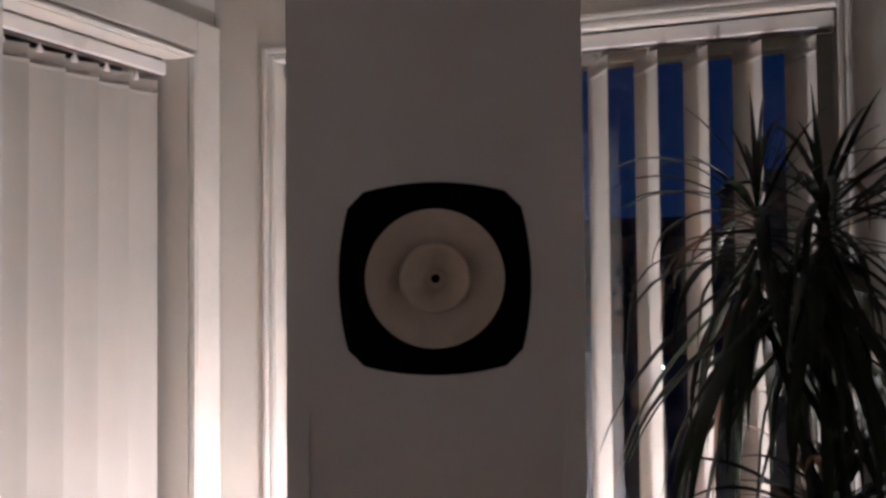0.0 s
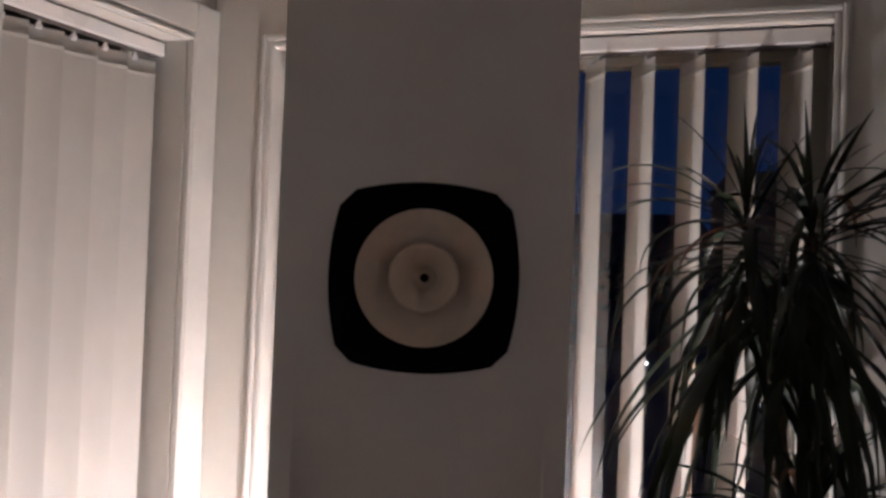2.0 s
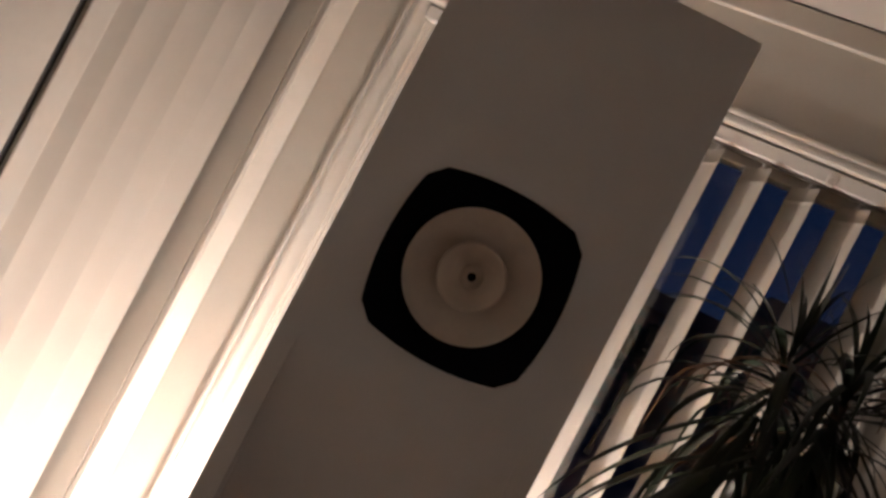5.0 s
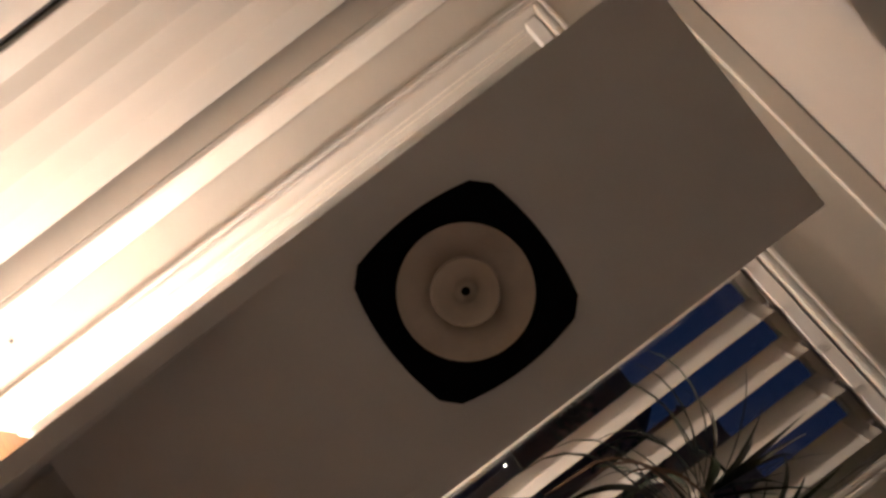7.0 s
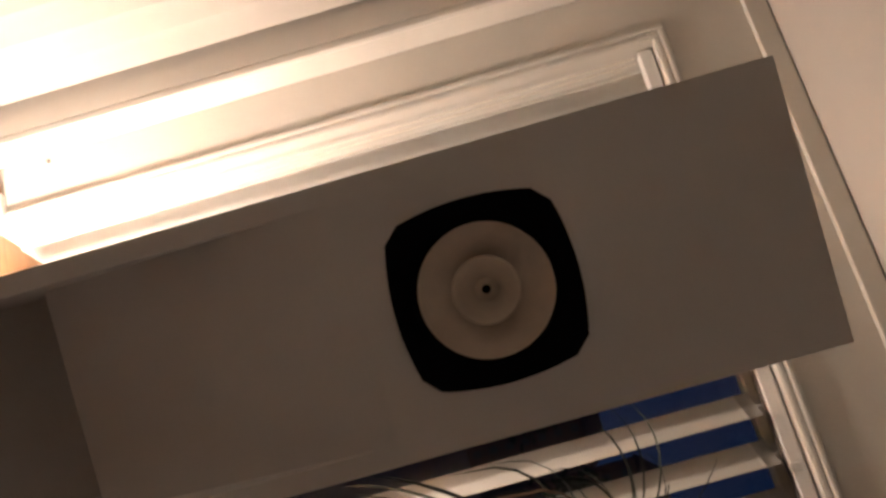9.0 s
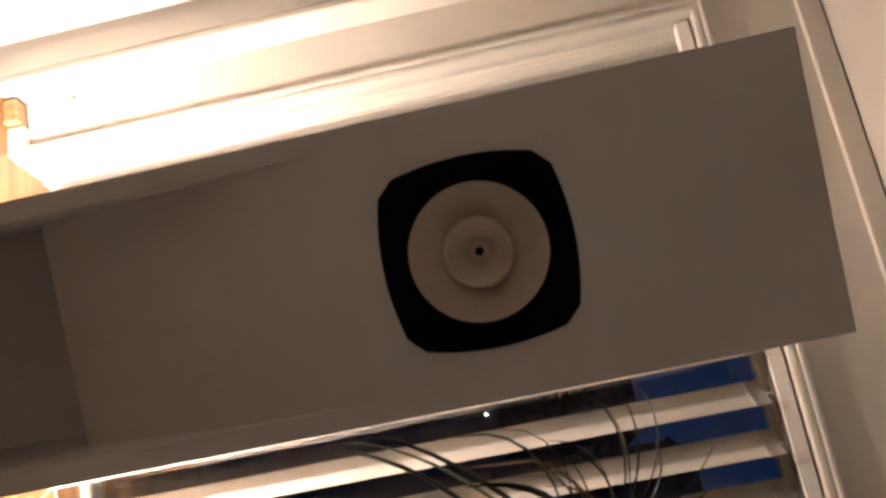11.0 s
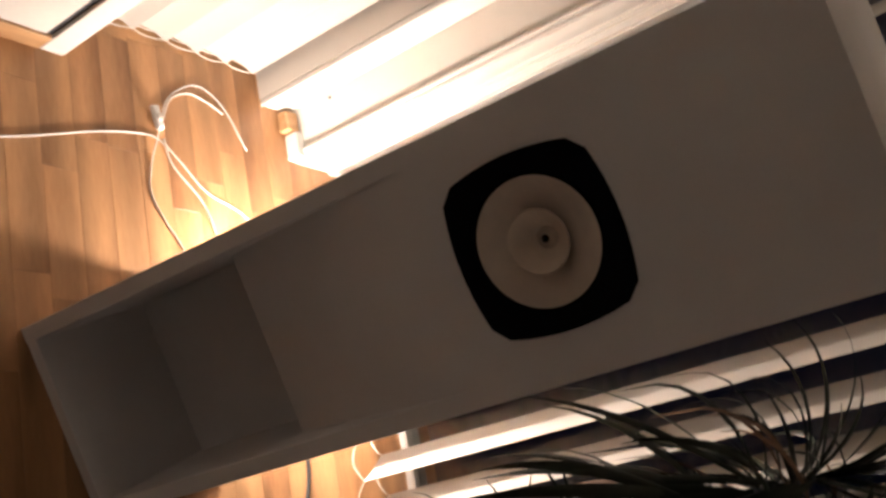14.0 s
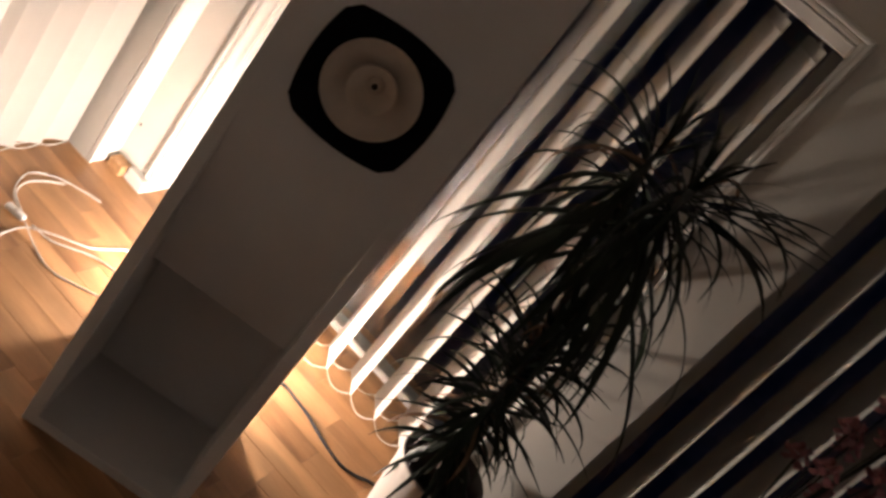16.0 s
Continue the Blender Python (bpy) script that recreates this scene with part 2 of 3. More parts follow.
cornice("trim_north", WX, XE, WY - 0.022, WY, "flat cream cornice board under the ceiling")
cornice("trim_west", WX, WX + 0.022, YS, WY - 0.022, "flat cream cornice board under the ceiling")


def architrave(name, sections, label):
    """Stepped moulding round an opening; sections are (x0, x1, y0, y1, z0, z1)."""
    root = thing(name, label, "trim", kind="structure")
    for s in sections:
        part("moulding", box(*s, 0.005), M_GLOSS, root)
    return root


for name, a, b in (("trim_window_north", RX0, RX1),):
    secs = []
    for o, w, d in ((0.0, 0.017, 0.007), (0.018, 0.016, 0.011)):
        secs += [(a - o - w, a - o, WY - d, WY - 0.001, 0, TOP + o + w), (b + o, b + o + w, WY - d, WY - 0.001, 0, TOP + o + w),
                 (a - o, b + o, WY - d, WY - 0.001, TOP + o, TOP + o + w)]
    architrave(name, secs, "stepped glossy cream moulding round the window opening")
C = WX + 0.019                          # face of the flat casing round the side window
secs = [(WX + 0.001, C, LY1 + 0.019, WY - 0.002, 0, TOP + 0.105), (WX + 0.001, C, LY0, LY1 + 0.019, TOP + 0.019, TOP + 0.105),
        (WX + 0.001, C + 0.005, LY1, LY1 + 0.010, 0, TOP + 0.010), (WX + 0.001, C + 0.005, LY0, LY1, TOP, TOP + 0.010),
        (WX + 0.001, C - 0.005, LY1 + 0.010, LY1 + 0.019, 0, TOP + 0.019), (WX + 0.001, C - 0.005, LY0, LY1 + 0.010, TOP + 0.010, TOP + 0.019)]
architrave("trim_window_west", secs, "flat glossy cream casing with a thin bead beside the blinds")
plinth = thing("baseboard", "short glossy cream plinth at the foot of the window moulding", "trim", kind="structure")
part("plinth", box(-0.925, -0.8405, 0.884, WY - 0.001, 0, 0.05, 0.004), M_GLOSS, plinth)
# broad white post, dark strip for the shadow gap, panel next to the side window
post = thing("door_post", "broad glossy white door post standing on the floor", "post", kind="structure")
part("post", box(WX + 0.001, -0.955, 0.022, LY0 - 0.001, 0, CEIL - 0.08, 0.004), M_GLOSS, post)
part("gap_strip", box(WX + 0.001, -0.966, 0.002, 0.021, 0.06, CEIL - 0.08), M_GAP, post, "dark strip painting the shadow gap beside the door post")
panel = thing("door_1", "closed flat white door panel with a pine threshold", "door", kind="structure")
part("leaf", box(WX + 0.001, -0.960, -0.92, 0.001, 0.062, CEIL - 0.10, 0.003), M_GLOSS, panel)
part("threshold", box(WX + 0.001, -0.953, -0.92, 0.020, 0, 0.06, 0.004), M_SKIRT, panel, "varnished pine threshold")
block = thing("wood_block", "small pale wooden block on the floor in the corner", "block")
part("block", box(-0.998, -0.930, 0.862, 0.915, 0, 0.042, 0.006), M_SKIRT, block)


# ---- windows ----
def window(name, x0, x1, label):
    root = thing(name, label, "window", kind="structure")
    for a, b, z0, z1 in ((x0, x0 + 0.055, 0, TOP), (x1 - 0.055, x1, 0, TOP), (x0 + 0.055, x1 - 0.055, 0, 0.032), (x0 + 0.055, x1 - 0.055, TOP - 0.028, TOP)):
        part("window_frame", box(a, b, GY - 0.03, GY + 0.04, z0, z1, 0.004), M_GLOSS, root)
    pane = part("pane", box(x0 + 0.055, x1 - 0.055, GY - 0.003, GY + 0.003, 0.032, TOP - 0.028), M_GLASS, root)
    pane.visible_shadow = False
    for a, b in ((x0, x0 + 0.010), (x1 - 0.010, x1)):
        part("lining", box(a, b, 1.072, GY - 0.031, 0, TOP, 0.002), M_GLOSS, root)
    return root


window("window_1", RX0, RX1, "floor-length window with a glossy cream frame, night outside")
window("window_2", SX0, SX1, "floor-length window with a glossy cream frame, night outside")
west = thing("window_3", "tall window behind closed vertical blinds", "window", kind="structure")
for a, b, z0, z1 in ((LY0, LY0 + 0.05, 0, TOP), (LY1 - 0.05, LY1, 0, TOP), (LY0 + 0.05, LY1 - 0.05, 0, 0.055)):
    part("window_frame", box(WX - 0.23, WX - 0.175, a, b, z0, z1, 0.004), M_GLOSS, west)
# Top rail coloured dark to paint the darkness showing above the slats.
part("window_frame", box(WX - 0.23, WX - 0.175, LY0 + 0.05, LY1 - 0.05, TOP - 0.07, TOP), M_FRAME_DARK, west, "top rail of the window, coloured dark for the darkness behind the blind")
part("pane", box(WX - 0.206, WX - 0.200, LY0 + 0.05, LY1 - 0.05, 0.055, TOP - 0.07), M_GLASS, west)



# ---- vertical blinds ----
SLAT_W, SLAT_TOP, SLAT_BOT = 0.127, 1.800, 0.045


def slat_bm(bow):
    bm = bmesh.new()
    n, rows = 8, (SLAT_BOT, SLAT_BOT + 0.035, SLAT_TOP - 0.044, SLAT_TOP - 0.0385, SLAT_TOP - 0.037, SLAT_TOP - 0.033, SLAT_TOP - 0.0315, SLAT_TOP)
    for off in (0, 1):
        grid = []
        for z in rows:
            thick = 0.0022 if z in rows[:2] else 0.0050 if z in rows[4:6] else 0.0008
            grid.append([bm.verts.new((SLAT_W * (i / n - 0.5), bow * (1 - (2 * i / n - 1) ** 2) + (off - 0.5) * thick, z)) for i in range(n + 1)])
        for r0, r1 in zip(grid, grid[1:]):
            for i in range(n):
                bm.faces.new((r0[i], r0[i + 1], r1[i + 1], r1[i]))
    return bm


def hanger_bm():
    bm = bmesh.new()
    box(-0.009, 0.009, 0.006, 0.013, SLAT_TOP - 0.006, SLAT_TOP + 0.006, 0.002, bm)
    box(-0.004, 0.004, 0.006, 0.012, SLAT_TOP + 0.006, SLAT_TOP + 0.024, 0.001, bm)
    return bm


SLAT_ME = mesh_of("slat", slat_bm(0.004), M_SLAT, True)
BOWED_ME = mesh_of("slat", slat_bm(0.012), M_SLAT, True)
HANGER_ME = mesh_of("hanger", hanger_bm(), M_RAIL)


def chain_bm(a, b, sag, beads=22):
    """A bead chain hanging between two slats."""
    bm = bmesh.new()
    a, b = Vector(a), Vector(b)
    pts = [a.lerp(b, k / beads) - Vector((0, 0, sag * (1 - (2 * k / beads - 1) ** 2))) for k in range(beads + 1)]
    tube(pts, 0.0011, 5, bm)
    for p in pts:
        bmesh.ops.create_icosphere(bm, subdivisions=1, radius=0.0026, matrix=Matrix.Translation(p))
    return bm


def blind(label, origin, along, count, spacing, turn, length, rail_front, group, drop=0.0, odd={}):
    """Slats hung at origin + k * spacing along a line; turn is the slats' yaw in degrees, along the line's yaw, odd the yaw of single slats."""
    root = thing("vertical_blind", label, "blinds", pose(*origin, 0, 0, along), group)
    part("headrail", box(-0.155 if length > 1.2 else -0.05, length + 0.0, rail_front - 0.022, rail_front + 0.022, TOP - 0.0425, TOP - 0.0065, 0.004), M_RAIL, root, "white enamelled metal headrail")
    # Solid dark strip that paints the shaded slot below the headrail.
    part("slot_shade", box(-0.04, length - 0.01, rail_front - 0.012, rail_front + 0.012, TOP - 0.0465, TOP - 0.0430), M_FRAME_DARK, root, "dark strip painting the shaded slot under the rail")
    rng = random.Random(7)
    ends = []
    for k in range(count):
        yaw = odd.get(k, turn) + rng.uniform(-1.5, 1.5)
        me = pose(k * spacing, 0, 0, 0, 0, yaw) @ Matrix.Diagonal((1, 1, 1 + drop, 1)) @ Matrix.Translation((0, 0, -drop * SLAT_TOP / (1 + drop)))
        s = new("slat", BOWED_ME if drop else SLAT_ME)
        s.parent, s.matrix_basis = root, me
        h = new("hanger", HANGER_ME)
        h.parent, h.matrix_basis = s, Matrix.Identity(4)
        ends.append([me @ Vector((sx * (SLAT_W / 2 - 0.004), 0, SLAT_BOT + 0.006)) for sx in (-1, 1)])
    for p, q in zip(ends, ends[1:]):
        for e in (0, 1):
            part("bead_chain", chain_bm(p[e], q[e], rng.uniform(0.75, 0.92) * min(0.045, p[e].z - 0.003)), M_CHAIN, root, "white bead chain", True)
    return root


blind("cream vertical blind, slats half open, bead chains at the foot", (-0.677, 0.997, 0), 0, 11, 0.117, -54, 1.245, -0.02, "vertical blinds", 0.0, {0: -12, 5: -82})
blind("cream vertical blind, slats nearly closed, in a side window", (WX - 0.088, LY0 + 0.047, 0), 90, 6, 0.1135, -10, 0.655, 0.0, "vertical blinds", 0.018)
blind("cream vertical blind in deep shade, slats half open", (SX0 + 0.125, 0.997, 0), 0, 10, 0.117, -64, 1.10, -0.02, "vertical blinds")

screw = thing("wall_screw", "small dark screw in the cream wall", "screw")
part("head", lathe([(0.0001, 0.914), (0.004, 0.9145), (0.006, 0.917), (0.006, 0.9205)], 16, "y", None, (-0.994, 0, 0.18)), M_FRAME_DARK, screw)
# Pale piece added in place of a glint on the glossy rail.
bracket = thing("rail_glint", "small pale piece standing in for a glint on the blind rail", "bracket")
part("glint_body", box(0.297, 0.320, 0.9515, 0.9555, TOP - 0.036, TOP - 0.014, 0.0015), M_RAIL, bracket)
part("glint_lip", box(0.301, 0.316, 0.947, 0.9517, TOP - 0.047, TOP - 0.036, 0.002), M_RAIL, bracket)

# pull chain beside the window frame
pull = thing("pull_chain", "white bead pull chain hanging beside the window", "chain")
bm = bmesh.new()
for dx in (0, 0.016):
    tube([(-0.815 + dx, 0.955, z) for z in (0.5, 1.0, 1.5, 1.80)], 0.0012, 5, bm)
    for k in range(105):
        bmesh.ops.create_icosphere(bm, subdivisions=1, radius=0.0032, matrix=Matrix.Translation((-0.815 + dx, 0.955, 0.5 + k * 0.0125)))
part("bead_chain", bm, M_CHAIN, pull, "", True)

# ---- loudspeaker ----
SPK = pose(0, 0, 0, 0, 0, 20.3)
HW, PT, DEPTH, TALL, ZD = 0.2285, 0.034, 0.45, 1.781, 1.2615
MOUTH, BEND = 0.53, 1.07
spk = thing("loudspeaker", "tall grey-white floor-standing horn loudspeaker with one black-framed driver", "loudspeaker", SPK)
for s in (-1, 1):
    a, b = sorted((s * HW, s * (HW - PT)))
    part("side_panel", box(a, b, 0, DEPTH, 0.0, TALL), M_CAB, spk)
IN = HW - PT
part("top_panel", box(-IN, IN, 0.0, DEPTH, TALL - 0.034, TALL), M_CAB, spk)
part("bottom_panel", box(-IN, IN, 0.002, DEPTH, 0.0, 0.03), M_CAB, spk)
part("back_panel", box(-IN, IN, DEPTH - 0.022, DEPTH, 0.03, TALL - 0.034), M_CAB, spk)
part("horn_board", box(-IN, IN, 0.325, 0.345, 0.03, 1.0), M_CAB, spk)


def baffle_y(z):
    return 0.14 * max(0.0, (BEND - z) / (BEND - MOUTH)) ** 1.45


bm = bmesh.new()
R_HOLE, N = 0.112, 64
HS = IN
ring = [bm.verts.new((R_HOLE * math.cos(2 * math.pi * i / N), 0, ZD + R_HOLE * math.sin(2 * math.pi * i / N))) for i in range(N)]
outer = []
for i in range(N):
    c, s = math.cos(2 * math.pi * i / N), math.sin(2 * math.pi * i / N)
    k = HS / max(abs(c), abs(s))
    outer.append(bm.verts.new((k * c, 0, ZD + k * s)))
for i in range(N):
    j = (i + 1) % N
    bm.faces.new((ring[i], ring[j], outer[j], outer[i]))
top_row = sorted([v for v in outer if abs(v.co.z - (ZD + HS)) < 1e-5], key=lambda v: v.co.x)
bot_row = sorted([v for v in outer if abs(v.co.z - (ZD - HS)) < 1e-5], key=lambda v: v.co.x)
row = top_row
up = [bm.verts.new((v.co.x, 0, TALL - 0.034)) for v in row]
for i in range(len(row) - 1):
    bm.faces.new((row[i], row[i + 1], up[i + 1], up[i]))
row = bot_row
for k in range(1, 29):
    z = ZD - HS + (MOUTH - (ZD - HS)) * k / 28
    low = [bm.verts.new((v.co.x, baffle_y(z), z)) for v in bot_row]
    for i in range(len(row) - 1):
        bm.faces.new((row[i], low[i], low[i + 1], row[i + 1]))
    row = low
got = bmesh.ops.extrude_face_region(bm, geom=bm.faces[:])
bmesh.ops.translate(bm, verts=[g for g in got["geom"] if isinstance(g, bmesh.types.BMVert)], vec=(0, 0.022, 0))
for f in bm.faces:
    f.normal_update()
part("front_baffle", bm, M_CAB, spk)

# driver: chassis ring, surround, cone, whizzer
bm = bmesh.new()


def chassis_outline(scale):
    """A square with bowed sides and clipped corners."""
    pts = []
    for q in range(4):
        rot = Matrix.Rotation(-q * math.pi / 2, 2)
        for k in range(13):
            t = -1 + 2 * k / 12
            pts.append(rot @ Vector((t * 0.1083, 0.1334 + 0.0141 * (1 - t * t))))
    return [p * scale for p in pts]


rings = []
for scale, y in ((1.0, 0.0), (1.0, -0.0045), (0.985, -0.0065)):
    rings.append([bm.verts.new((p.x, y, ZD + p.y)) for p in chassis_outline(scale)])
inner = []
base = chassis_outline(1.0)
for r, y in ((0.1165, -0.0062), (0.1150, -0.003)):
    inner.append([bm.verts.new((p.normalized().x * r, y, ZD + p.normalized().y * r)) for p in base])
rings += inner
for a, b in zip(rings, rings[1:]):
    for i in range(len(a)):
        bm.faces.new((a[i], a[(i + 1) % len(a)], b[(i + 1) % len(a)], b[i]))
drv = part("driver", bm, M_BLACK, spk, "black pressed-steel chassis with clipped corners")


def ring_part(name, prof, material, label, steps=72):
    return part(name, lathe(prof, steps, "y", None, (0, 0, ZD)), material, drv, label, True)


ring_part("surround", [(0.1155, -0.003), (0.1140, -0.0050), (0.1115, -0.0058), (0.1090, -0.0045), (0.1075, -0.001), (0.1070, 0.003)], M_BLACK, "black rolled surround")
ring_part("cone", [(0.1078, 0.000), (0.095, 0.0050), (0.080, 0.0130), (0.065, 0.0205), (0.052, 0.0275), (0.035, 0.0380), (0.020, 0.045)], M_CONE, "tan paper cone")
ring_part("whizzer_cone", [(0.0540, 0.0030), (0.0536, 0.0014), (0.0522, 0.0010), (0.0508, 0.0022), (0.043, 0.0125), (0.034, 0.0235), (0.025, 0.0340), (0.0180, 0.0425)], M_CONE2, "tan paper whizzer cone")
ring_part("dust_cap", [(0.0188, 0.0425), (0.0165, 0.0398), (0.0125, 0.0358), (0.0075, 0.0315), (0.0068, 0.032)], M_CONE2, "tan paper centre cap")
ring_part("pole_hole", [(0.0069, 0.0312), (0.0066, 0.040), (0.0001, 0.040)], M_HOLE, "dark hole in the centre", 24)

# ---- lamp on the floor behind the loudspeaker ----
lamp = thing("floor_lamp", "small lit lamp on the floor behind the loudspeaker", "lamp", pose(*LAMP, 0))
part("foot", lathe([(0.001, 0.0), (0.06, 0.0), (0.062, 0.006), (0.055, 0.012), (0.018, 0.016), (0.016, 0.05), (0.02, 0.055), (0.001, 0.056)], 32), M_RAIL, lamp, "white enamelled foot", True)
part("bulb", lathe([(0.014, 0.055), (0.018, 0.065), (0.034, 0.088), (0.040, 0.105), (0.036, 0.125), (0.022, 0.140), (0.001, 0.145)], 24), M_BULB, lamp, "glowing warm bulb", True)



# ---- cables ----
def cable(label, points, radius, material, category="cable"):
    root = thing("cable", label, category)
    part("cord", tube(spline([(x, y, z + radius) for x, y, z in points]), radius, 8), material, root, "", True)
    return root


cable("white flex lying in a loose loop on the floor", [(-0.52, -0.75, 0), (-0.62, -0.40, 0), (-0.684, -0.091, 0), (-0.76, 0.16, 0), (-0.791, 0.302, 0), (-0.788, 0.371, 0), (-0.73, 0.44, 0.004), (-0.661, 0.523, 0), (-0.61, 0.663, 0), (-0.50, 0.74, 0), (-0.42, 0.72, 0)], 0.0025, M_CABLE_W)
cable("thin white flex looped on the floor with a loose end", [(-0.40, 0.44, 0), (-0.476, 0.412, 0), (-0.605, 0.33, 0), (-0.70, 0.335, 0), (-0.79, 0.362, 0.008), (-0.918, 0.413, 0), (-0.985, 0.49, 0), (-1.00, 0.556, 0), (-0.95, 0.635, 0), (-0.831, 0.705, 0)], 0.0023, M_CABLE_W)
cable("thin white flex in a loop beside the switch", [(-0.79, 0.382, 0.008), (-0.72, 0.41, 0), (-0.63, 0.50, 0), (-0.543, 0.535, 0), (-0.47, 0.53, 0), (-0.42, 0.50, 0)], 0.0026, M_CABLE_W)
cable("white flex bent back to the switch", [(-0.847, 0.385, 0.006), (-0.93, 0.43, 0), (-0.965, 0.50, 0), (-0.955, 0.57, 0), (-0.93, 0.62, 0.004)], 0.0026, M_CABLE_W)
sw = thing("cord_switch", "small white inline cord switch on the floor", "switch", pose(-0.852, 0.368, 0, 0, 0, 12))
part("body", box(-0.036, 0.036, -0.012, 0.012, 0, 0.018, 0.006), M_RAIL, sw)
part("rocker", box(-0.009, 0.009, -0.006, 0.006, 0.0175, 0.021, 0.001), M_CABLE_W, sw)
cable("black cable running over the floor behind the loudspeaker", [(-0.12, 0.72, 0), (0.016, 0.774, 0), (0.09, 0.772, 0), (0.158, 0.763, 0), (0.25, 0.735, 0), (0.341, 0.721, 0), (0.40, 0.74, 0), (0.455, 0.777, 0), (0.6, 0.80, 0)], 0.0055, M_CABLE_B)

# ---- plant ----
PX, PY = 0.58, 0.735
plant = thing("dracaena", "tall dark green dracaena with long leaves in a white pot", "plant", pose(PX, PY, 0))
part("pot", lathe([(0.001, 0.0), (0.104, 0.0), (0.109, 0.006), (0.143, 0.255), (0.145, 0.262), (0.142, 0.266), (0.136, 0.262), (0.131, 0.20), (0.001, 0.20)], 48), M_POT, plant, "white glazed pot", True)
part("liner", lathe([(0.1300, 0.21), (0.1345, 0.264), (0.1425, 0.2675), (0.1435, 0.269), (0.1412, 0.271), (0.132, 0.268), (0.1280, 0.21)], 48), M_LINER, plant, "brown plastic inner pot", True)
part("soil", lathe([(0.1285, 0.205), (0.08, 0.212), (0.001, 0.215)], 24), M_SOIL, plant, "dark potting soil", True)
rng = random.Random(3)


def leaf_bm(start, yaw, lift, length, droop, width, twist):
    """One strap leaf with a folded midrib, arching out and hanging over."""
    bm = bmesh.new()
    n = 9
    p, ang = Vector(start), lift
    rows = []
    side = Vector((-math.sin(yaw), math.cos(yaw), 0))
    for i in range(n + 1):
        t = i / n
        d = Vector((math.cos(yaw) * math.cos(ang), math.sin(yaw) * math.cos(ang), math.sin(ang)))
        up = side.cross(d)
        w = width * (0.55 + 1.3 * t if t < 0.35 else 1.0) * (1 - max(0, (t - 0.45) / 0.55) ** 1.4) + 0.0006
        s = (side * math.cos(twist * t) + up * math.sin(twist * t))
        rows.append([bm.verts.new(p - s * w + up * w * 0.35), bm.verts.new(p), bm.verts.new(p + s * w + up * w * 0.35)])
        p = p + d * (length / n)
        ang = max(-1.5, ang - droop * (0.4 + 1.4 * t) / n)
    for a, b in zip(rows, rows[1:]):
        for k in (0, 1):
            bm.faces.new((a[k], a[k + 1], b[k + 1], b[k]))
    return bm


def stem(head, turn):
    """A bare ringed stem from the soil to a head; gives the head's place in the pot's frame."""
    top = Vector(head) - Vector((PX, PY, 0))
    foot = Vector((0.035 * math.cos(turn), 0.035 * math.sin(turn), 0.20))
    bow = Vector((rng.uniform(-0.03, 0.03), rng.uniform(-0.03, 0.03), 0))
    pts = spline([foot, foot.lerp(top, 0.35) + bow, foot.lerp(top, 0.7) - bow * 0.5, top], 8)
    part("stem", tube(pts, 0.015, 10, None, [1.15 - 0.35 * i / (len(pts) - 1) + 0.05 * (i % 2) for i in range(len(pts))]), M_STEM, plant, "ringed tan stem", True)
    return foot, top


def add_leaf(start, yaw, lift, length, droop, width, dry=False):
    lf = leaf_bm(start, yaw, math.radians(lift), length, droop, width, rng.uniform(-0.9, 0.9))
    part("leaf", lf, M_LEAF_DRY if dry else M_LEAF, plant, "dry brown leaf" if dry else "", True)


def crown(head, turn, upright, arching, hanging):
    """Young upright leaves, long arching ones round them, and a skirt of old leaves hanging along the stem."""
    foot, top = stem(head, turn)
    for i in range(upright):
        yaw = i * 2.39996 + rng.uniform(-0.3, 0.3)
        add_leaf(top + Vector((0, 0, rng.uniform(0.0, 0.05))), yaw, rng.uniform(48, 84), rng.uniform(0.14, 0.27), rng.uniform(0.1, 1.2), rng.uniform(0.004, 0.007))
    for i in range(arching):
        yaw = i * 2.39996 + rng.uniform(-0.35, 0.35)
        start = top + Vector((0, 0, 0.03 - 0.12 * i / arching)) + 0.01 * Vector((math.cos(yaw), math.sin(yaw), 0))
        add_leaf(start, yaw, rng.uniform(-5, 48) - 25 * i / arching, rng.uniform(0.22, 0.40), rng.choice((0.9, 1.6, 2.3, 2.9)) * rng.uniform(0.8, 1.2), rng.uniform(0.0055, 0.0095), rng.random() < 0.05)
    for i in range(hanging):
        yaw = i * 2.39996 + rng.uniform(-0.5, 0.5)
        start = top + Vector((0, 0, -0.03 - 0.20 * i / hanging)) + 0.012 * Vector((math.cos(yaw), math.sin(yaw), 0))
        add_leaf(start, yaw, rng.uniform(-62, -12), rng.uniform(0.32, 0.58), rng.uniform(0.6, 1.6), rng.uniform(0.0085, 0.0135), rng.random() < 0.02)
    return top


CROWN_A, CROWN_B, CROWN_LOW = (0.425, 0.64, 1.375), (0.545, 0.625, 1.375), (0.548, 0.64, 0.80)
crown(CROWN_A, 0.0, 14, 34, 42)
top = crown(CROWN_B, 2.1, 12, 32, 46)
# a sheaf of broad leaves that leans out to one side, towards the next window
for i in range(13):
    add_leaf(top + Vector((0.01, 0, rng.uniform(-0.03, 0.04))), rng.uniform(-0.55, 0.35), rng.uniform(18, 52), rng.uniform(0.24, 0.42), rng.uniform(0.2, 1.7), rng.uniform(0.007, 0.011))
# long thin leaves reaching over the blind
top = Vector(CROWN_A) - Vector((PX, PY, 0))
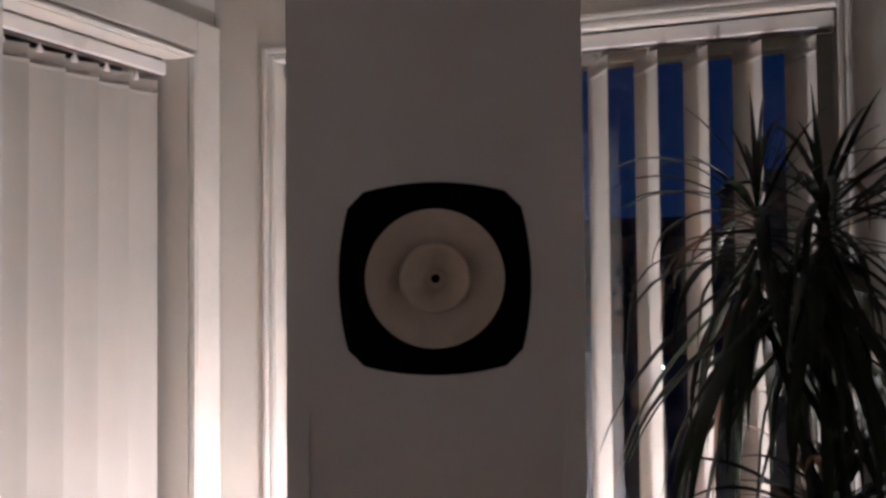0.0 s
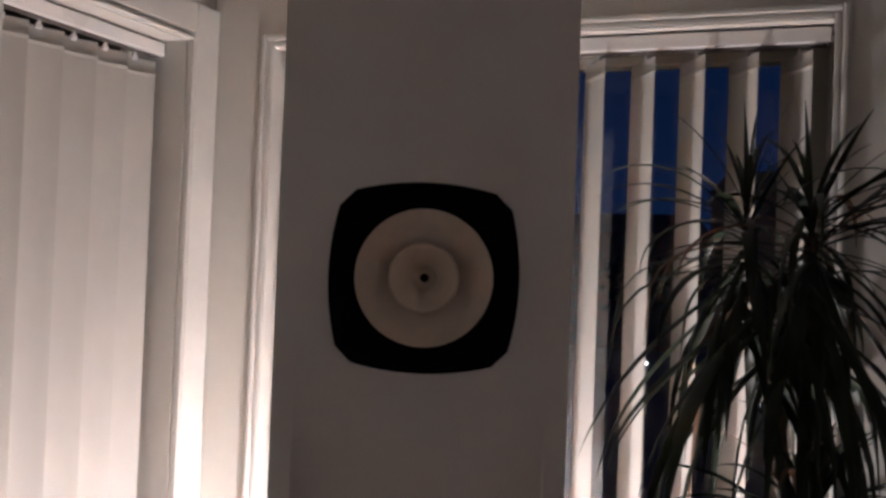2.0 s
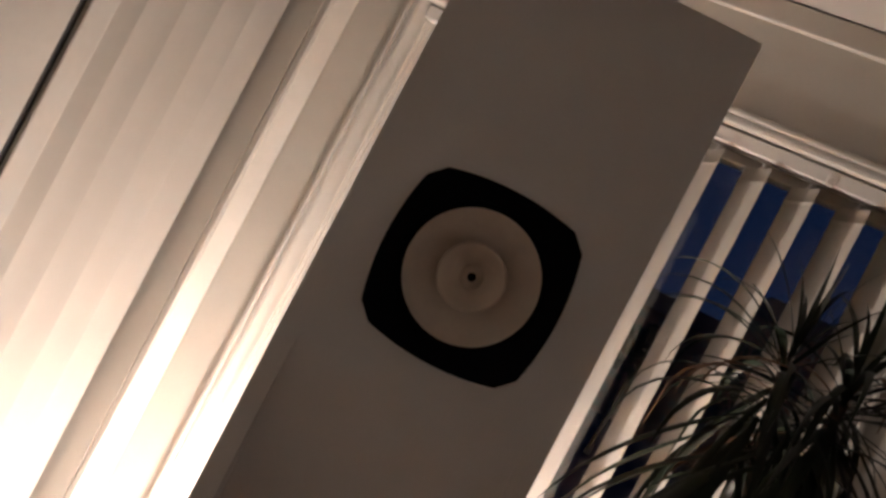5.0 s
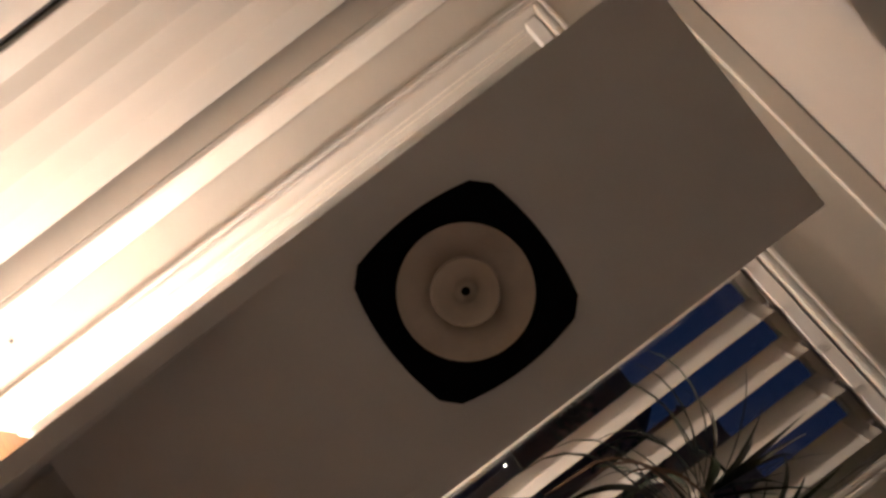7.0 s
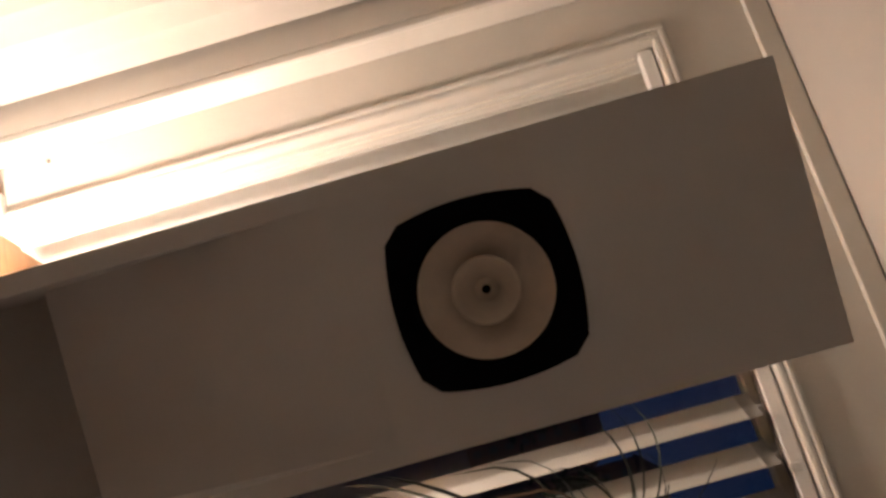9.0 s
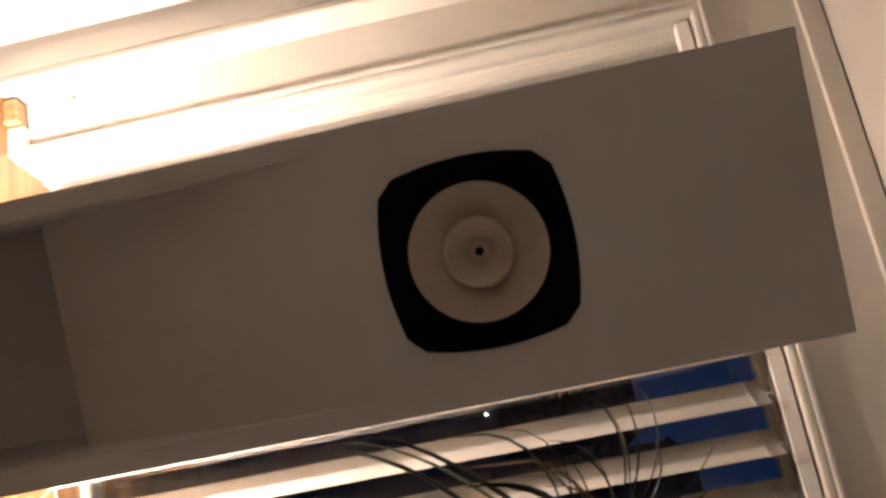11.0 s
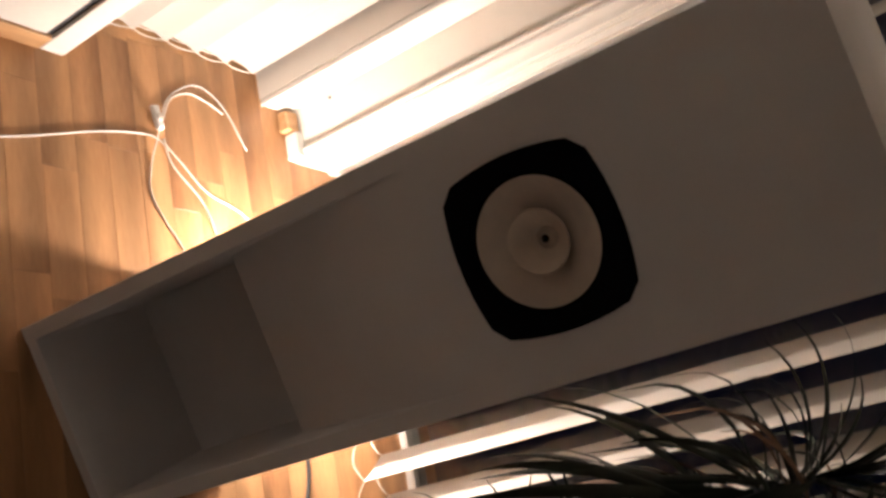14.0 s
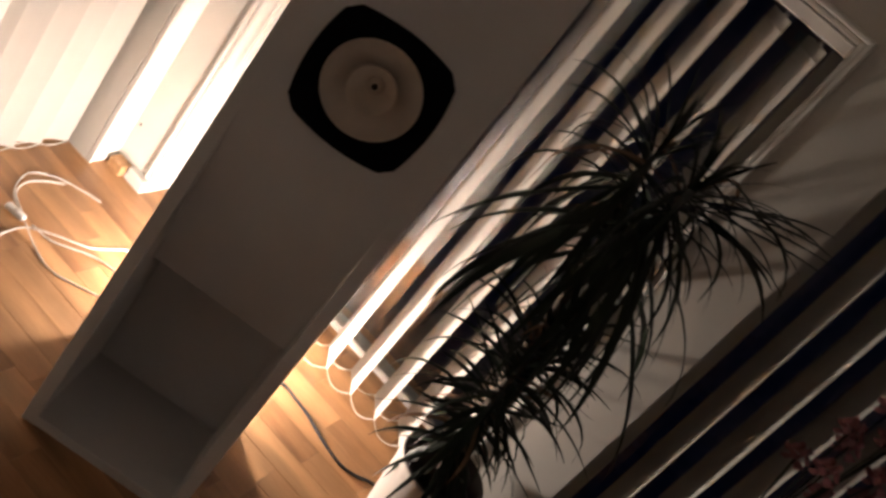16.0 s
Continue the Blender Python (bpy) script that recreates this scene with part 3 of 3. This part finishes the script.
for yaw, lift, length, droop in ((2.9, 50, 0.38, 1.6), (3.2, 40, 0.34, 1.5), (2.7, 60, 0.30, 1.8), (3.5, 30, 0.30, 1.3)):
    add_leaf(top, yaw, lift, length, droop, 0.0075)
# the low head: short spiky leaves all along its stem
foot, top = stem(CROWN_LOW, 4.2)
for i in range(210):
    f = i / 210
    yaw = i * 2.39996 + rng.uniform(-0.4, 0.4)
    start = top.lerp(foot, 0.72 * f ** 1.2) + Vector((0, 0, 0.03 * (1 - f)))
    add_leaf(start, yaw, 72 - 105 * f ** 0.7 + rng.uniform(-26, 26), rng.uniform(0.14, 0.29) + 0.08 * (rng.random() < 0.3), rng.uniform(0.2, 2.0), rng.uniform(0.0055, 0.0100), rng.random() < 0.04)

# ---- vase with pink flowers by the next window ----
vase = thing("flower_vase", "tall dark floor vase with dusty pink flowers", "vase", pose(1.22, 0.62, 0))
part("vessel", lathe([(0.001, 0), (0.07, 0), (0.085, 0.03), (0.10, 0.28), (0.07, 0.55), (0.05, 0.66), (0.058, 0.70), (0.052, 0.70), (0.045, 0.66), (0.001, 0.60)], 32), M_FRAME_DARK, vase, "", True)
for i in range(12):
    yaw = i * 2.4
    tip = Vector((0.03 + 0.09 * math.cos(yaw) * (0.4 + 0.07 * i), 0.09 * math.sin(yaw) * (0.4 + 0.07 * i), 1.37 - 0.03 * i))
    st = part("flower_stem", tube(spline([(0, 0, 0.62), tip * 0.5 + Vector((0, 0, 0.35)), tip], 6), 0.003, 6), M_LEAF, vase, "thin green stem", True)
    bm = bmesh.new()
    for k in range(14):
        a, e = k * 2.4, 1.2 - 2.0 * k / 14
        c = tip + 0.028 * Vector((math.cos(a) * math.cos(e), math.sin(a) * math.cos(e), math.sin(e)))
        bmesh.ops.create_icosphere(bm, subdivisions=1, radius=0.016, matrix=Matrix.Translation(c) @ Euler((a, e, k)).to_matrix().to_4x4() @ Matrix.Diagonal((1, 0.75, 0.3, 1)))
    part("flower_head", bm, M_PETAL, vase, "dusty pink flower head")

# ---- outside, seen from an upper floor ----
GZ = -12.0
structure("ground", box(-400, 400, WY + RD + 0.4, 700, GZ - 0.4, GZ), M_GROUND, "dark streets and gardens at night", "ground")
street = thing("street_lamp", "distant lit street lamp on a slim pole", "street lamp", pose(-16.9, 100, GZ))
part("pole", lathe([(0.12, 0), (0.11, 0.4), (0.07, 0.45), (0.05, 5.0), (0.001, 5.05)], 12), M_FRAME_DARK, street, "", True)
part("lantern", lathe([(0.001, 4.89), (0.08, 4.95), (0.10, 5.0), (0.07, 5.05), (0.001, 5.1)], 16), M_STREET, street, "lit white lantern", True)


def far_building(x, y, w, d, h, floors, bays, label):
    root = thing("apartment_building", label, "building", pose(x, y, GZ), "far buildings")
    part("wall", box(-w / 2, w / 2, 0, d, 0, h), M_BRICK, root)
    bm = bmesh.new()
    vs = [bm.verts.new(q) for q in ((-w / 2 - 0.5, -0.5, h), (w / 2 + 0.5, -0.5, h), (w / 2 + 0.5, d + 0.5, h), (-w / 2 - 0.5, d + 0.5, h), (-w / 2 + 2, d / 2, h + 4), (w / 2 - 2, d / 2, h + 4))]
    for q in ((0, 1, 5, 4), (2, 3, 4, 5), (3, 0, 4), (1, 2, 5), (3, 2, 1, 0)):
        bm.faces.new([vs[k] for k in q])
    part("roof", bm, M_ROOF, root)
    for fl in range(floors):
        for b in range(bays):
            cx, z0 = -w / 2 + w * (b + 0.5) / bays, h * (fl + 0.3) / floors
            part("window", box(cx - 0.7, cx + 0.7, -0.06, 0.04, z0, z0 + 1.5), M_FRAME_DARK, root)


far_building(-40, 190, 34, 12, 22, 7, 8, "dark brick apartment building with a hipped roof at night")
far_building(-4, 150, 26, 12, 26, 8, 6, "dark tall brick apartment building at night")
far_building(28, 170, 30, 12, 27, 8, 7, "dark low brick apartment building at night")
rng = random.Random(11)
for tx, ty, hgt in ((-22, 120, 17.5), (-11, 118, 20.5), (3, 122, 18.5), (14, 116, 17.0)):
    tree = thing("tree", "dark leafy tree against the night sky", "tree", pose(tx, ty, GZ), "far trees")
    part("trunk", tube([(0, 0, 0), (0.2, 0, hgt * 0.3), (0.1, 0.2, hgt * 0.7)], 0.35, 8, None, [1.2, 0.9, 0.4]), M_STEM, tree, "", True)
    bm = bmesh.new()
    for k in range(260):
        a, e, q = rng.uniform(0, 6.283), rng.uniform(-0.5, 1.57), rng.uniform(0.3, 1.0)
        c = Vector((4.2 * q * math.cos(a) * math.cos(e), 4.2 * q * math.sin(a) * math.cos(e), hgt * 0.68 + hgt * 0.30 * q * math.sin(e)))
        bmesh.ops.create_icosphere(bm, subdivisions=1, radius=rng.uniform(0.25, 0.6), matrix=Matrix.Translation(c) @ Euler((a, e, k)).to_matrix().to_4x4() @ Matrix.Diagonal((1, 0.8, 0.45, 1)))
    part("crown", bm, M_HEDGE, tree, "dark foliage")

# ---- floor strips ----
STRIP = 0.098
rng = random.Random(5)
floor_root = bpy.data.objects["floor"]
LENS = [0.34, 0.42, 0.5, 0.58]
STRIP_ME = []
for L in LENS:
    STRIP_ME.append(mesh_of("strip", box(0.0002, L - 0.0002, 0.0002, STRIP - 0.0002, -0.008, 0.0, 0.0006, None, 1), M_FLOOR))
near, rest = 0, bmesh.new()
X0 = WX - 0.28
y = WY + RD - STRIP
while y > YS:
    x = X0
    while x < XE - 0.01:
        k = rng.randrange(4)
        L = LENS[k] * (rng.uniform(0.3, 1.0) if x == X0 else 1.0)
        if x > X0 and x + LENS[k] < XE and x + L > -1.2 and x < 0.9 and y > -1.3 and near < 300:
            s = new("strip", STRIP_ME[k])
            s.parent, s.matrix_basis = floor_root, pose(x, y, 0)
            near += 1
        else:
            L = min(L, XE - x)
            box(x + 0.0004, x + L - 0.0004, y + 0.0004, y + STRIP - 0.0004, -0.008, 0.0, 0, rest)
        x += L
    y -= STRIP
tagged(part("strips", rest, M_FLOOR, floor_root), "oak laminate strips", "", "", "stuff")
